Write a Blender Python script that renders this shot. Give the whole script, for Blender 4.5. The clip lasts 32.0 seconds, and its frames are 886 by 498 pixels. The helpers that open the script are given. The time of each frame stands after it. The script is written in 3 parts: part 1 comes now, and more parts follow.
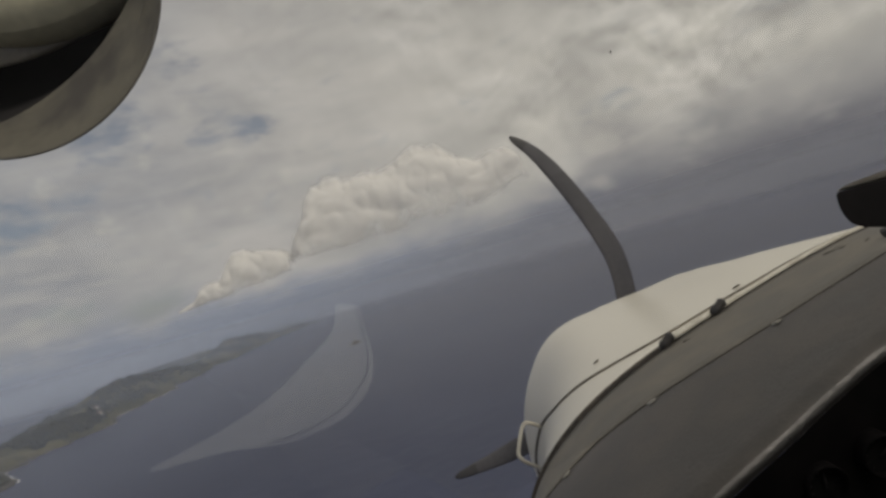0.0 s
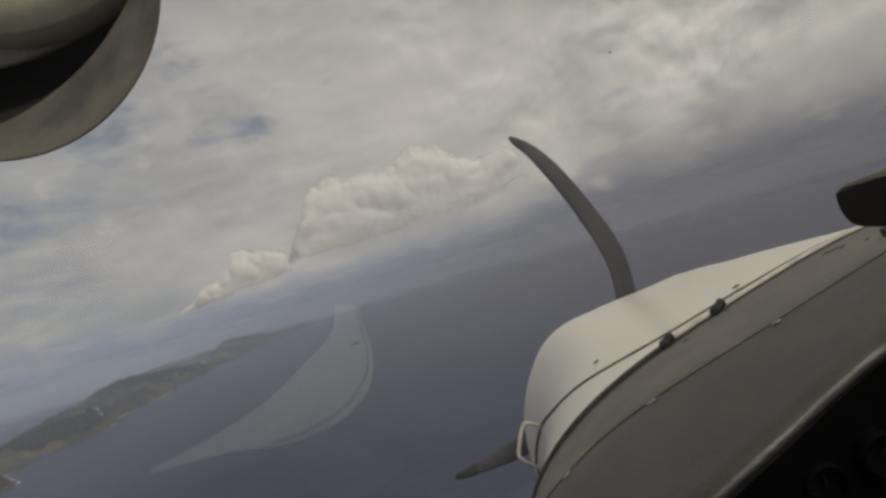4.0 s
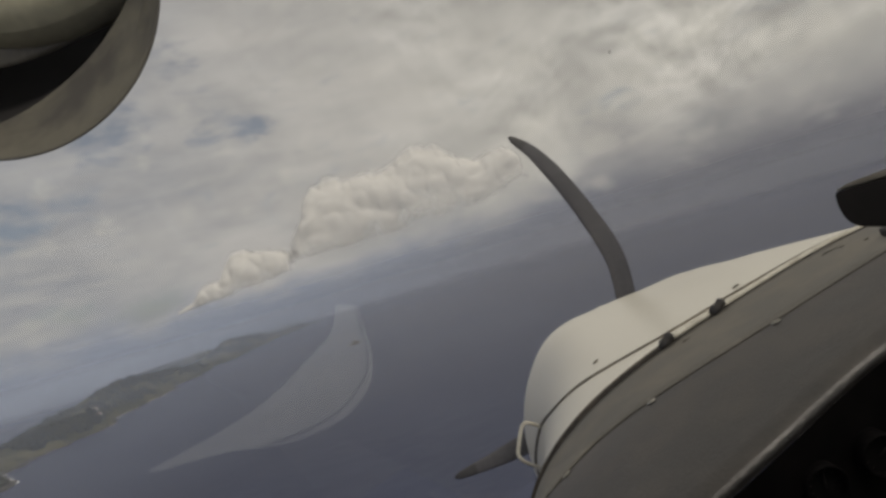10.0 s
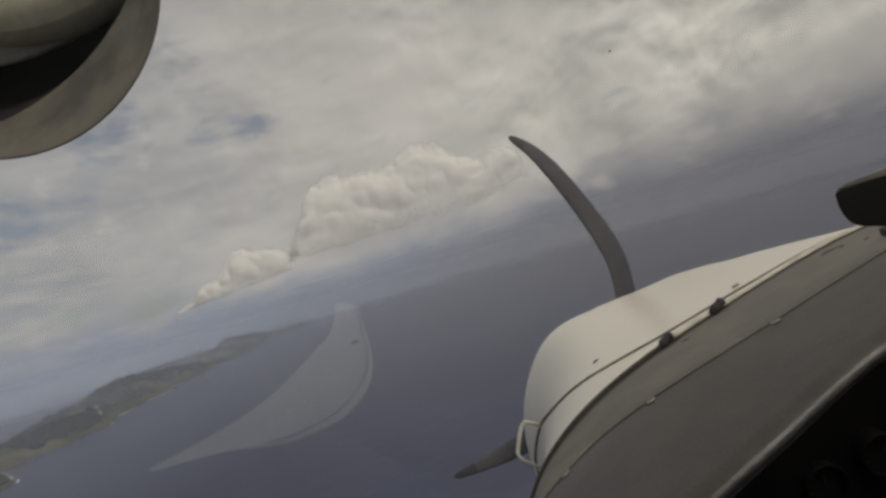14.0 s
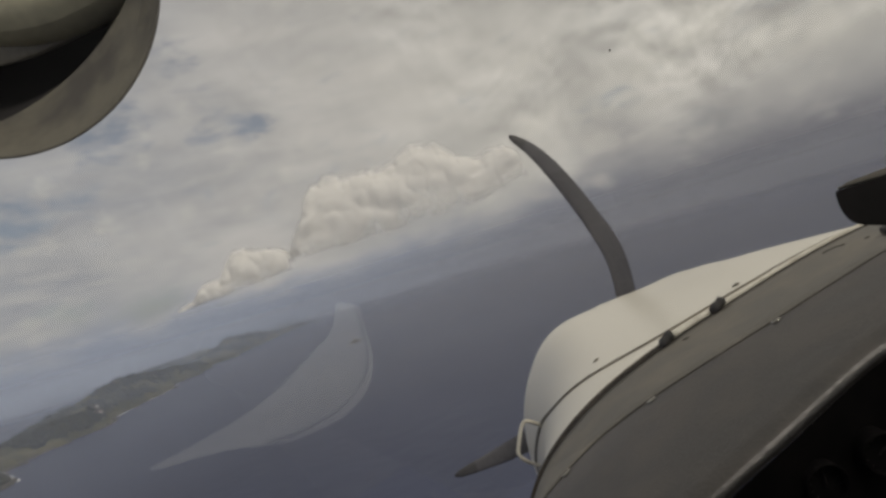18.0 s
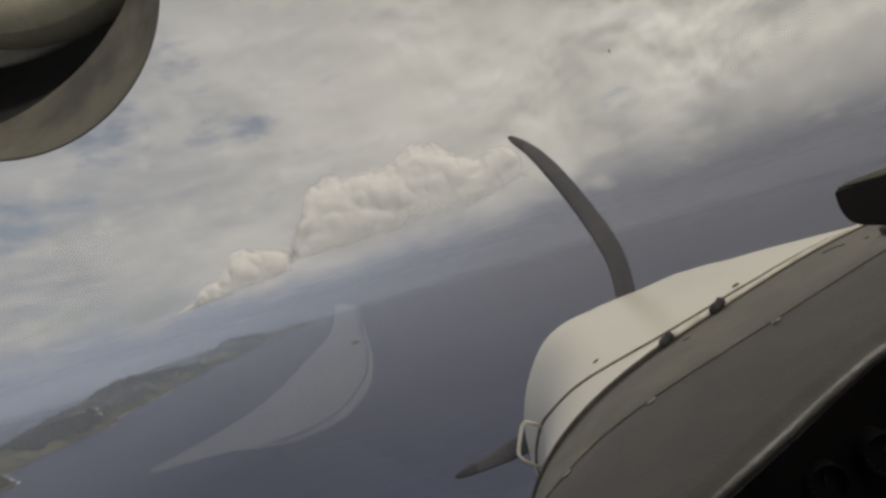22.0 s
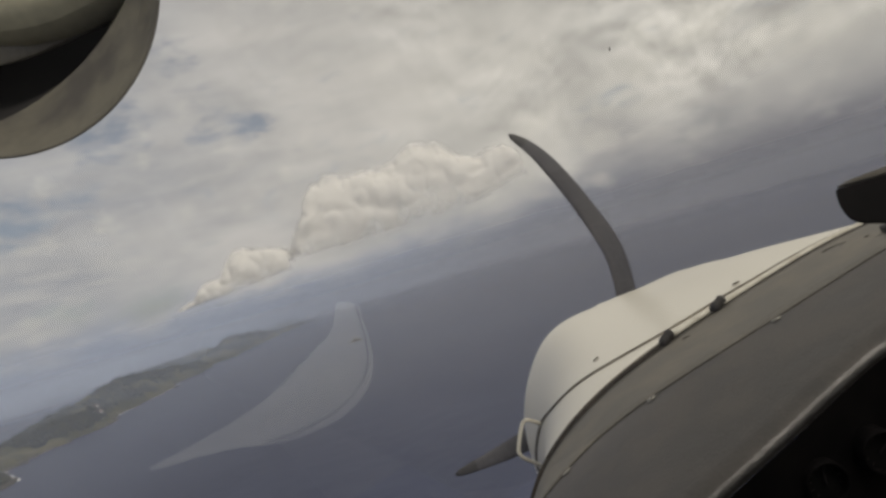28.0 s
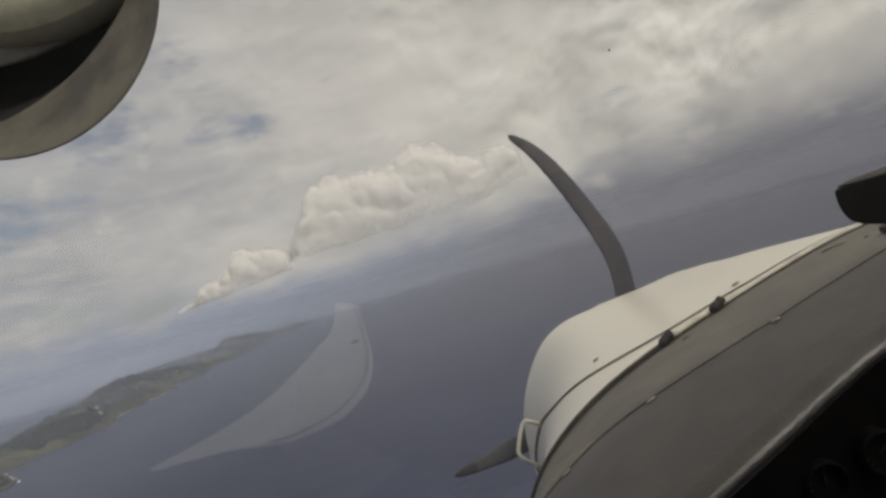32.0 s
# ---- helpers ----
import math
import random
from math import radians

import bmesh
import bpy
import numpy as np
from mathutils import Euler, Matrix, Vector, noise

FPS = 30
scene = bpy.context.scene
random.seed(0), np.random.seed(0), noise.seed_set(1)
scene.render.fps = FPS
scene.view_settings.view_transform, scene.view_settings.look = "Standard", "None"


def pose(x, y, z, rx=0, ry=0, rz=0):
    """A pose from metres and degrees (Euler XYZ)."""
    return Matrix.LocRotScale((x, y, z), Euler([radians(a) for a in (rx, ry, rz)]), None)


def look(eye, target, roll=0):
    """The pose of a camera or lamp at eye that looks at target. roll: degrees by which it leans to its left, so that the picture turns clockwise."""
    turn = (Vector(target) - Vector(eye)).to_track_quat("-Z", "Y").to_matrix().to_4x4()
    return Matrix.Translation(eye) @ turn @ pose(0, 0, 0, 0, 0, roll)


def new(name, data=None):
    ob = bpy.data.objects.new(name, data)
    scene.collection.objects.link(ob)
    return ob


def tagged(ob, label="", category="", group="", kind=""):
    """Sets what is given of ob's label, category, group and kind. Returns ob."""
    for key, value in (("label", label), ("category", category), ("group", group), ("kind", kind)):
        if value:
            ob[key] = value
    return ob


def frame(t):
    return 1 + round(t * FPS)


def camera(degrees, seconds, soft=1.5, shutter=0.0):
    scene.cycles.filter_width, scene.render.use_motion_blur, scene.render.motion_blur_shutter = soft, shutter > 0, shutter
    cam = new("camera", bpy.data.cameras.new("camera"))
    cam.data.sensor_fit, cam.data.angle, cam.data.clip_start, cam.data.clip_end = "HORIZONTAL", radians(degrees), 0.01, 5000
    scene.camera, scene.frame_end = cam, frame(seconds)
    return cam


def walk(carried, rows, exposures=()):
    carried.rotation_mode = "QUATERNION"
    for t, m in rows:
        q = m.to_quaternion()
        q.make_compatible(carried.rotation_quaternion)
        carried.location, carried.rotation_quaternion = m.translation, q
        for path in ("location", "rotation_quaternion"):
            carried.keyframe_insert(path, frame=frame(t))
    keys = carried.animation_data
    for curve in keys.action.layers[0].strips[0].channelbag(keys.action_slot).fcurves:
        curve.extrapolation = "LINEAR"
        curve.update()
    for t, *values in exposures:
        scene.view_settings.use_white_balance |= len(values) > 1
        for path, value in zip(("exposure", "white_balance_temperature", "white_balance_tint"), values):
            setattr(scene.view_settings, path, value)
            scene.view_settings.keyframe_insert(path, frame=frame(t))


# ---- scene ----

H = 140.0                       # height of the eye above the sea
cam = camera(70, 32.0, soft=3.0)


def aim(yaw, pitch, lean):
    """Camera pose from its heading, its rise and its lean to the right, in degrees."""
    a, b = radians(yaw), radians(pitch)
    way = (math.sin(a) * math.cos(b), math.cos(a) * math.cos(b), math.sin(b))
    return look((0, 0, H), (way[0], way[1], H + way[2]), -lean)


SWAY = [(0, -0.026, 0.189, -0.704), (1, -0.038, 0.201, -0.547), (2, -0.045, 0.212, -0.522), (3, -0.014, 0.226, -0.497), (3.5, 0.015, 0.238, -0.344), (5.5, 0.067, 0.25, -0.188), (6, 0.075, 0.242, -0.185), (7, 0.049, 0.218, -0.258), (8, 0.058, 0.223, -0.261), (9, 0.079, 0.203, -0.234), (10, 0.096, 0.189, -0.345), (11, 0.156, 0.177, -0.279), (12, 0.121, 0.135, -0.323), (13, 0.094, 0.079, -0.52), (14, 0.05, 0.045, -0.61), (14.5, 0.04, 0.038, -0.589), (16.5, 0.033, -0.07, -0.81), (17, 0.019, -0.098, -0.769), (18, -0.023, -0.076, -0.431), (19, 0.044, -0.012, -0.238), (20, -0.0, 0.0, 0.0), (21, 0.001, 0.043, -0.072), (22, 0.072, 0.103, 0.137), (23, 0.063, 0.23, 0.61), (24, -0.067, 0.09, 0.304), (25, -0.041, -0.129, -0.304), (25.5, -0.024, -0.17, -0.346), (27.5, -0.083, -0.166, -0.181), (28, -0.084, -0.242, -0.12), (29, -0.063, -0.108, 0.023), (30, -0.053, -0.071, 0.101), (31, -0.048, -0.159, 0.042), (32, 0.038, -0.096, 0.152)]
walk(cam, [(t, aim(-0.1 + a * 0.5, 1.05 + b * 0.5, 16.8 + c * 0.25)) for t, a, b, c in SWAY],
     [(0.0, -0.03, 6900, 11), (3.0, -0.01, 6900, 11), (6.0, 0.09, 6900, 11), (9.0, 0.05, 6900, 11), (14.0, 0.05, 6900, 11), (20.0, 0.12, 6900, 11), (25.0, 0.19, 6900, 11), (28.0, 0.28, 6900, 11), (32.0, 0.27, 6900, 11)])

# ---------------------------------------------------------------- light
SUN_UP, SUN_ROUND = 46.0, 31.0
sun_data = bpy.data.lights.new("sun", "SUN")
sun_data.energy, sun_data.angle, sun_data.color = 1.35, radians(22), (1.0, 0.95, 0.86)
sun = new("sun", sun_data)
sun.rotation_euler = (radians(90 - SUN_UP), 0, radians(SUN_ROUND))


class Nodes:
    """A small helper to write node trees in few lines."""

    def __init__(self, tree):
        self.t = tree

    def add(self, kind, inputs=None, operation="", use_clamp=False, interpolation_type="", data_type=""):
        n = self.t.nodes.new(kind)
        if operation:
            n.operation = operation
        if use_clamp:
            n.use_clamp = True
        if interpolation_type:
            n.interpolation_type = interpolation_type
        if data_type:
            n.data_type = data_type
        for k, v in (inputs or {}).items():
            s = n.inputs[k]
            if isinstance(v, bpy.types.NodeSocket):
                self.t.links.new(v, s)
            else:
                s.default_value = v
        return n

    def math(self, op, a, b=0.0, c=None, clamp=False):
        ins = {0: a, 1: b}
        if c is not None:
            ins[2] = c
        return self.add("ShaderNodeMath", ins, operation=op, use_clamp=clamp).outputs[0]

    def step(self, v, lo, hi, a=0.0, b=1.0):
        return self.add("ShaderNodeMapRange", {0: v, 1: lo, 2: hi, 3: a, 4: b}, interpolation_type="SMOOTHSTEP").outputs[0]

    def mix(self, f, a, b):
        n = self.add("ShaderNodeMix", data_type="RGBA")
        for i, v in ((0, f), (6, a), (7, b)):
            if isinstance(v, bpy.types.NodeSocket):
                self.t.links.new(v, n.inputs[i])
            else:
                n.inputs[i].default_value = v if i == 0 else (*v, 1.0)[:4]
        return n.outputs[2]

    def noise(self, vec, scale, detail=6.0, rough=0.55, warp=0.0):
        return self.add("ShaderNodeTexNoise", {"Vector": vec, "Scale": scale, "Detail": detail, "Roughness": rough, "Distortion": warp}).outputs[0]


world = bpy.data.worlds.new("overcast_sky")
scene.world = world
world.use_nodes = True
world.node_tree.nodes.clear()
W = Nodes(world.node_tree)
way = W.add("ShaderNodeTexCoord").outputs["Generated"]
axis = W.add("ShaderNodeSeparateXYZ", {0: way})
dx, dy, dz = axis.outputs
sky = W.add("ShaderNodeTexSky")
sky.sky_type, sky.sun_disc, sky.sun_elevation, sky.sun_rotation = "NISHITA", False, radians(SUN_UP), radians(180 - SUN_ROUND)
sky.altitude, sky.dust_density = 300.0, 2.0
blue = W.add("ShaderNodeVectorMath", {0: sky.outputs[0], 1: (0.060, 0.056, 0.054)}, operation="MULTIPLY").outputs[0]


def scaled(v, k):
    return W.add("ShaderNodeVectorMath", {0: v, 1: k}, operation="MULTIPLY").outputs[0]


def grown(colour, k):
    """A colour times a value."""
    return scaled(colour, W.add("ShaderNodeCombineXYZ", {0: k, 1: k, 2: k}).outputs[0])


def spots_of(places, flat):
    """Soft spots round directions of the sky: (x, y, z), width, strength; flat: how much wider than high."""
    out = None
    for place, wide, strong in places:
        off = W.add("ShaderNodeVectorMath", {0: way, 1: place}, operation="SUBTRACT").outputs[0]
        far = W.add("ShaderNodeVectorMath", {0: scaled(off, (1.0, 1.0, flat))}, operation="LENGTH").outputs["Value"]
        one = W.step(far, 0.0, wide * 1.5, strong, 0.0)
        out = one if out is None else W.math("MAXIMUM", out, one)
    return out


# the cloud deck: broad soft patches, flattened towards the horizon; streaks to port, heaps to starboard
heap = W.step(dx, -0.25, 0.22)
broad = W.noise(scaled(way, (1.0, 1.0, 1.7)), 3.1, 3.0, 0.5, 0.2)
soft = W.noise(scaled(way, (1.0, 1.0, 1.5)), 7.5, 5.0, 0.5, 0.15)
streak = W.noise(scaled(way, (1.0, 1.0, 4.2)), 6.5, 4.0, 0.52, 0.35)
grey = W.add("ShaderNodeMix", {0: heap, 2: W.math("ADD", W.math("MULTIPLY", broad, 0.5), W.math("MULTIPLY", streak, 0.5)),
                               3: W.math("ADD", W.math("MULTIPLY", broad, 0.55), W.math("MULTIPLY", soft, 0.45))}).outputs[0]
port = W.step(dx, -0.56, -0.12, 1.0, 0.0)
shade_ = W.mix(port, W.mix(heap, (0.372, 0.374, 0.372), (0.385, 0.382, 0.364)), (0.268, 0.286, 0.322))
light_ = W.mix(port, W.mix(heap, (0.492, 0.483, 0.468), (0.535, 0.526, 0.494)), (0.378, 0.387, 0.400))
cloud = W.mix(W.step(grey, 0.34, 0.66), shade_, light_)


def heaps(shift):
    """Soft heaps of cloud, big ones carrying smaller ones."""
    p = W.add("ShaderNodeVectorMath", {0: scaled(way, (1.0, 1.0, 1.25)), 1: shift}, operation="ADD").outputs[0]
    return W.noise(p, 7.0, 4.0, 0.5, 0.25)


# heaps lit from above: how much higher one stands than what lies just over it
relief = W.math("SUBTRACT", heaps((0.0, 0.0, 0.0)), heaps((0.007, 0.0, 0.016)))
where = W.math("MULTIPLY", W.step(dx, -0.30, 0.36, 0.22, 1.0), W.step(dz, 0.05, 0.16))
where = W.math("MULTIPLY", where, W.step(W.noise(way, 3.0, 2.0, 0.5), 0.36, 0.62, 0.3, 1.0))
lit = W.math("MULTIPLY_ADD", W.math("MULTIPLY", relief, where), 2.9, 1.0)
lit = W.add("ShaderNodeClamp", {0: lit, 1: 0.80, 2: 1.26}).outputs[0]
cloud = grown(cloud, lit)
# blue gaps: a few places where the deck is thin, torn by the noise
gaps = spots_of((((-0.233, 0.932, 0.276), 0.055, 1.0), ((-0.275, 0.922, 0.268), 0.045, 0.7), ((-0.405, 0.863, 0.301), 0.085, 0.9), ((-0.286, 0.881, 0.376), 0.05, 0.75),
                 ((-0.525, 0.824, 0.213), 0.09, 0.9), ((-0.424, 0.904, 0.054), 0.07, 0.95), ((-0.51, 0.858, 0.075), 0.06, 0.6), ((-0.35, 0.92, 0.20), 0.05, 0.45),
                 ((0.436, 0.898, 0.061), 0.07, 0.75), ((0.307, 0.940, 0.149), 0.05, 0.6)), 2.1)
torn = W.math("ADD", W.math("MULTIPLY", W.noise(scaled(way, (1.0, 1.0, 2.4)), 15.0, 4.0, 0.56, 0.4), 3.4), -1.7)
thin = W.step(W.math("ADD", W.math("MULTIPLY", gaps, 1.25), torn), 0.2, 1.5)
deckcol = W.mix(W.math("MULTIPLY", thin, 0.62), cloud, blue)
# far heaps and wisps low over the horizon, with crisp tops and soft feet
wisps = spots_of((((0.183, 0.970, 0.161), 0.030, 1.0), ((0.160, 0.976, 0.150), 0.030, 0.8), ((0.282, 0.954, 0.098), 0.05, 0.75), ((0.317, 0.944, 0.090), 0.05, 0.6), ((0.262, 0.964, 0.044), 0.035, 0.8),
                  ((0.181, 0.979, 0.085), 0.06, 0.6), ((0.44, 0.871, 0.215), 0.07, 1.0), ((0.506, 0.847, 0.16), 0.06, 0.95), ((0.352, 0.912, 0.215), 0.08, 0.85), ((0.40, 0.895, 0.19), 0.06, 0.8), ((0.55, 0.82, 0.155), 0.06, 0.8)), 1.8)
flats = spots_of((((-0.378, 0.915, 0.144), 0.06, 1.0), ((-0.433, 0.893, 0.122), 0.07, 0.8), ((-0.482, 0.867, 0.128), 0.07, 0.9), ((-0.520, 0.847, 0.109), 0.07, 0.8),
                  ((-0.552, 0.832, 0.058), 0.09, 0.6), ((-0.45, 0.892, 0.030), 0.09, 0.7), ((-0.08, 0.996, 0.012), 0.08, 0.45), ((0.03, 0.999, 0.012), 0.08, 0.35), ((0.115, 0.993, 0.030), 0.08, 0.35), ((-0.24, 0.970, 0.022), 0.08, 0.4)), 3.4)
curl = W.math("ADD", W.math("MULTIPLY", W.noise(scaled(way, (1.0, 1.0, 1.5)), 17.0, 4.0, 0.52, 0.2), 3.0), -1.5)
curl_flat = W.math("ADD", W.math("MULTIPLY", W.noise(scaled(way, (1.0, 1.0, 3.6)), 15.0, 4.0, 0.52, 0.2), 3.0), -1.5)
wisps = W.step(W.math("ADD", wisps, curl), 0.10, 1.15, 0.0, 0.55)
flats = W.step(W.math("ADD", flats, curl_flat), 0.10, 1.2, 0.0, 0.50)
# haze over the horizon, darker to starboard
across = W.step(dx, -0.30, 0.48)
low_edge = W.step(dx, -0.05, 0.40, 0.075, 0.172)
haze = W.step(W.math("ADD", dz, W.math("MULTIPLY", W.math("SUBTRACT", soft, 0.5), 0.10)), 0.012, low_edge, 1.0, 0.0)
hazecol = W.mix(across, (0.264, 0.292, 0.350), (0.182, 0.185, 0.206))
near_sea = W.mix(across, (0.230, 0.266, 0.343), (0.148, 0.151, 0.171))
hazecol = W.mix(W.step(dz, -0.01, 0.075), near_sea, hazecol)
hazecol = W.mix(W.math("MULTIPLY", W.step(dx, 0.30, 0.62), W.step(dz, 0.02, 0.12)), hazecol, (0.300, 0.302, 0.302))
upper = W.mix(haze, deckcol, hazecol)
upper = W.mix(flats, upper, W.mix(heap, (0.440, 0.440, 0.432), (0.36, 0.36, 0.358)))
upper = W.mix(wisps, upper, grown(W.mix(W.step(dz, 0.10, 0.18), (0.455, 0.444, 0.418), (0.560, 0.552, 0.505)), lit))
lower = W.mix(W.step(dz, -0.035, 0.035), W.mix(across, W.mix(W.step(dx, -0.55, -0.15), (0.195, 0.220, 0.290), (0.132, 0.145, 0.182)), (0.130, 0.132, 0.146)), upper)
bg = W.add("ShaderNodeBackground", {0: lower, 1: 1.0})
W.add("ShaderNodeOutputWorld", {0: bg.outputs[0]})


# ---------------------------------------------------------------- materials
def material(name, base, second=None, scale=8.0, rough=0.6, metal=0.0, bump=0.0, fine=60.0, specular=0.4, coat=0.0, spots=(0.4, 0.62), relief=0.002, mottle=0.11):
    """Two-scale procedural surface: base and second colour by a broad noise, fine grain in colour, gloss and relief."""
    m = bpy.data.materials.new(name)
    m.use_nodes = True
    m.node_tree.nodes.clear()
    N = Nodes(m.node_tree)
    vec = N.add("ShaderNodeTexCoord").outputs["Object"]
    broad = N.noise(vec, scale, 6.0, 0.6, 0.2)
    grain = N.noise(vec, fine, 3.0, 0.6)
    col = N.mix(N.step(broad, *spots), base, second or base)
    shade = N.step(grain, 0.25, 0.75, 1.0 - mottle, 1.0 + mottle)
    col = N.add("ShaderNodeVectorMath", {0: col, 1: N.add("ShaderNodeCombineXYZ", {0: shade, 1: shade, 2: shade}).outputs[0]}, operation="MULTIPLY").outputs[0]
    r = N.math("ADD", N.math("MULTIPLY", N.math("SUBTRACT", broad, 0.5), 0.25), rough, clamp=True)
    ins = {"Base Color": col, "Roughness": r, "Metallic": metal, "Specular IOR Level": specular, "Coat Weight": coat, "Coat Roughness": 0.28}
    if bump:
        ins["Normal"] = N.add("ShaderNodeBump", {"Strength": bump, "Distance": relief, "Height": N.math("ADD", grain, broad)}).outputs[0]
    N.add("ShaderNodeOutputMaterial", {0: N.add("ShaderNodeBsdfPrincipled", ins).outputs[0]})
    return m


white_paint = material("white_cowl_paint", (0.80, 0.766, 0.67), (0.755, 0.72, 0.625), 1.6, 0.36, fine=40, specular=0.5, coat=0.14, mottle=0.02)
cream_paint = material("cream_edge_paint", (0.66, 0.64, 0.56), (0.50, 0.47, 0.40), 14.0, 0.45, fine=160)
grey_paint = material("worn_antiglare_paint", (0.132, 0.126, 0.113), (0.182, 0.167, 0.140), 7.0, 0.65, bump=0.12, fine=120, specular=0.35, spots=(0.38, 0.68))
vinyl = material("grey_black_vinyl", (0.043, 0.0398, 0.0376), (0.067, 0.0602, 0.0545), 8.0, 0.54, bump=0.5, fine=220, specular=0.6)
shaded_black_panel = material("shaded_black_panel", (0.0016, 0.0015, 0.0018), (0.004, 0.0033, 0.0036), 22.0, 0.7, fine=80, specular=0.1)
lap_grime = material("grimy_sealant", (0.19, 0.165, 0.125), (0.12, 0.105, 0.085), 30.0, 0.7)
dark_gap = material("dark_seam", (0.018, 0.015, 0.013), (0.04, 0.033, 0.027), 30.0, 0.8)
rubber = material("black_rubber", (0.02, 0.02, 0.022), (0.035, 0.032, 0.03), 80.0, 0.6, bump=0.2, fine=400)
steel = material("dull_steel", (0.42, 0.41, 0.38), (0.25, 0.24, 0.2), 60.0, 0.35, 0.8)
blade_paint = material("dark_blade_paint", (0.072, 0.072, 0.083), (0.088, 0.087, 0.096), 4.0, 0.5)
tip_paint = material("worn_tip_paint", (0.060, 0.059, 0.062), (0.052, 0.052, 0.056), 9.0, 0.5)
rim_metal = material("tarnished_metal", (0.162, 0.152, 0.122), (0.086, 0.080, 0.073), 16.0, 0.55, 0.15, bump=0.1, fine=300, relief=0.0004, spots=(0.36, 0.66))
olive_plastic = material("olive_grey_plastic", (0.78, 0.75, 0.56), (0.70, 0.67, 0.50), 5.0, 0.30, fine=60)
lip_metal = material("worn_bare_metal", (0.50, 0.48, 0.43), (0.36, 0.34, 0.30), 14.0, 0.45, 0.3, bump=0.1, fine=300, relief=0.0004)
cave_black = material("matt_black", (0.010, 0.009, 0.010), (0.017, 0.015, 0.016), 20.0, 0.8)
box_brown = material("light_brown_plastic", (0.33, 0.315, 0.275), (0.24, 0.225, 0.195), 30.0, 0.55)
pale_card = material("pale_card", (0.84, 0.82, 0.72), (0.74, 0.72, 0.63), 9.0, 0.7)
cabin_grey = material("cabin_lining", (0.27, 0.265, 0.255), (0.23, 0.225, 0.215), 4.0, 0.9)

glass = bpy.data.materials.new("windscreen_acrylic")
glass.use_nodes = True
glass.node_tree.nodes.clear()
N = Nodes(glass.node_tree)
clear = N.add("ShaderNodeBsdfTransparent", {0: (0.97, 0.975, 0.975, 1)})
shine = N.add("ShaderNodeBsdfGlossy", {0: (0.95, 0.96, 1.0, 1), "Roughness": 0.035})
N.add("ShaderNodeOutputMaterial", {0: N.add("ShaderNodeMixShader", {0: 0.115, 1: clear.outputs[0], 2: shine.outputs[0]}).outputs[0]})

sea_mat = bpy.data.materials.new("sea_water")
sea_mat.use_nodes = True
sea_mat.node_tree.nodes.clear()
N = Nodes(sea_mat.node_tree)
vec = N.add("ShaderNodeTexCoord").outputs["Object"]
patch = N.noise(vec, 0.0011, 4.0, 0.55, 0.4)
ripple = N.noise(vec, 0.035, 6.0, 0.65)
col = N.mix(N.step(patch, 0.35, 0.65), (0.028, 0.037, 0.080), (0.039, 0.051, 0.103))
bumped = N.add("ShaderNodeBump", {"Strength": 0.16, "Distance": 6.0, "Height": ripple}).outputs[0]
N.add("ShaderNodeOutputMaterial", {0: N.add("ShaderNodeBsdfPrincipled", {"Base Color": col, "Roughness": 0.44, "Specular IOR Level": 0.36, "Normal": bumped}).outputs[0]})


def vapour(name, cover, erode, bump):
    """Cloud vapour: soft, light-scattering, and thinning out towards its crown, its foot and its ends. The sheet's own U runs along the cloud, V round it."""
    m = bpy.data.materials.new(name)
    m.use_nodes = True
    m.node_tree.nodes.clear()
    N = Nodes(m.node_tree)
    coord = N.add("ShaderNodeTexCoord")
    vec = coord.outputs["Object"]
    uv = N.add("ShaderNodeSeparateXYZ", {0: coord.outputs["UV"]})
    crown = N.step(N.math("ABSOLUTE", N.math("SUBTRACT", uv.outputs[1], 0.25)), 0.0, 0.13)
    front = N.step(N.math("SUBTRACT", 0.75, uv.outputs[1]), 0.03, 0.38)
    rear = N.step(uv.outputs[1], 0.02, 0.16)
    foot = N.math("MINIMUM", front, rear)
    ends = N.step(N.math("MINIMUM", uv.outputs[0], N.math("SUBTRACT", 1.0, uv.outputs[0])), 0.0, 0.10)
    dense = N.math("MINIMUM", N.math("MINIMUM", crown, foot), ends)
    ragged = N.math("MULTIPLY", N.math("SUBTRACT", N.noise(vec, 0.008, 2.5, 0.5, 0.2), 0.5), erode)
    ragged = N.math("MULTIPLY", ragged, N.math("MULTIPLY", dense, N.math("SUBTRACT", 4.0, N.math("MULTIPLY", dense, 4.0))))
    f = N.math("MULTIPLY", N.step(N.math("ADD", dense, ragged), 0.05, 0.95), cover)
    wisp = N.noise(vec, 0.007, 3.0, 0.5, 0.2)
    bumped = N.add("ShaderNodeBump", {"Strength": bump, "Distance": 25.0, "Height": wisp}).outputs[0]
    lit = N.add("ShaderNodeBsdfDiffuse", {0: (0.985, 0.975, 0.945, 1), "Normal": bumped})
    thru = N.add("ShaderNodeBsdfTranslucent", {0: (0.985, 0.975, 0.95, 1), "Normal": bumped})
    body = N.add("ShaderNodeMixShader", {0: 0.42, 1: lit.outputs[0], 2: thru.outputs[0]})
    clear = N.add("ShaderNodeBsdfTransparent", {0: (1, 1, 1, 1)})
    N.add("ShaderNodeOutputMaterial", {0: N.add("ShaderNodeMixShader", {0: f, 1: clear.outputs[0], 2: body.outputs[0]}).outputs[0]})
    return m


cloud_mat = vapour("cloud_vapour", 1.0, 1.4, 0.02)
veil_mat = vapour("cloud_veil", 0.25, 2.0, 0.02)


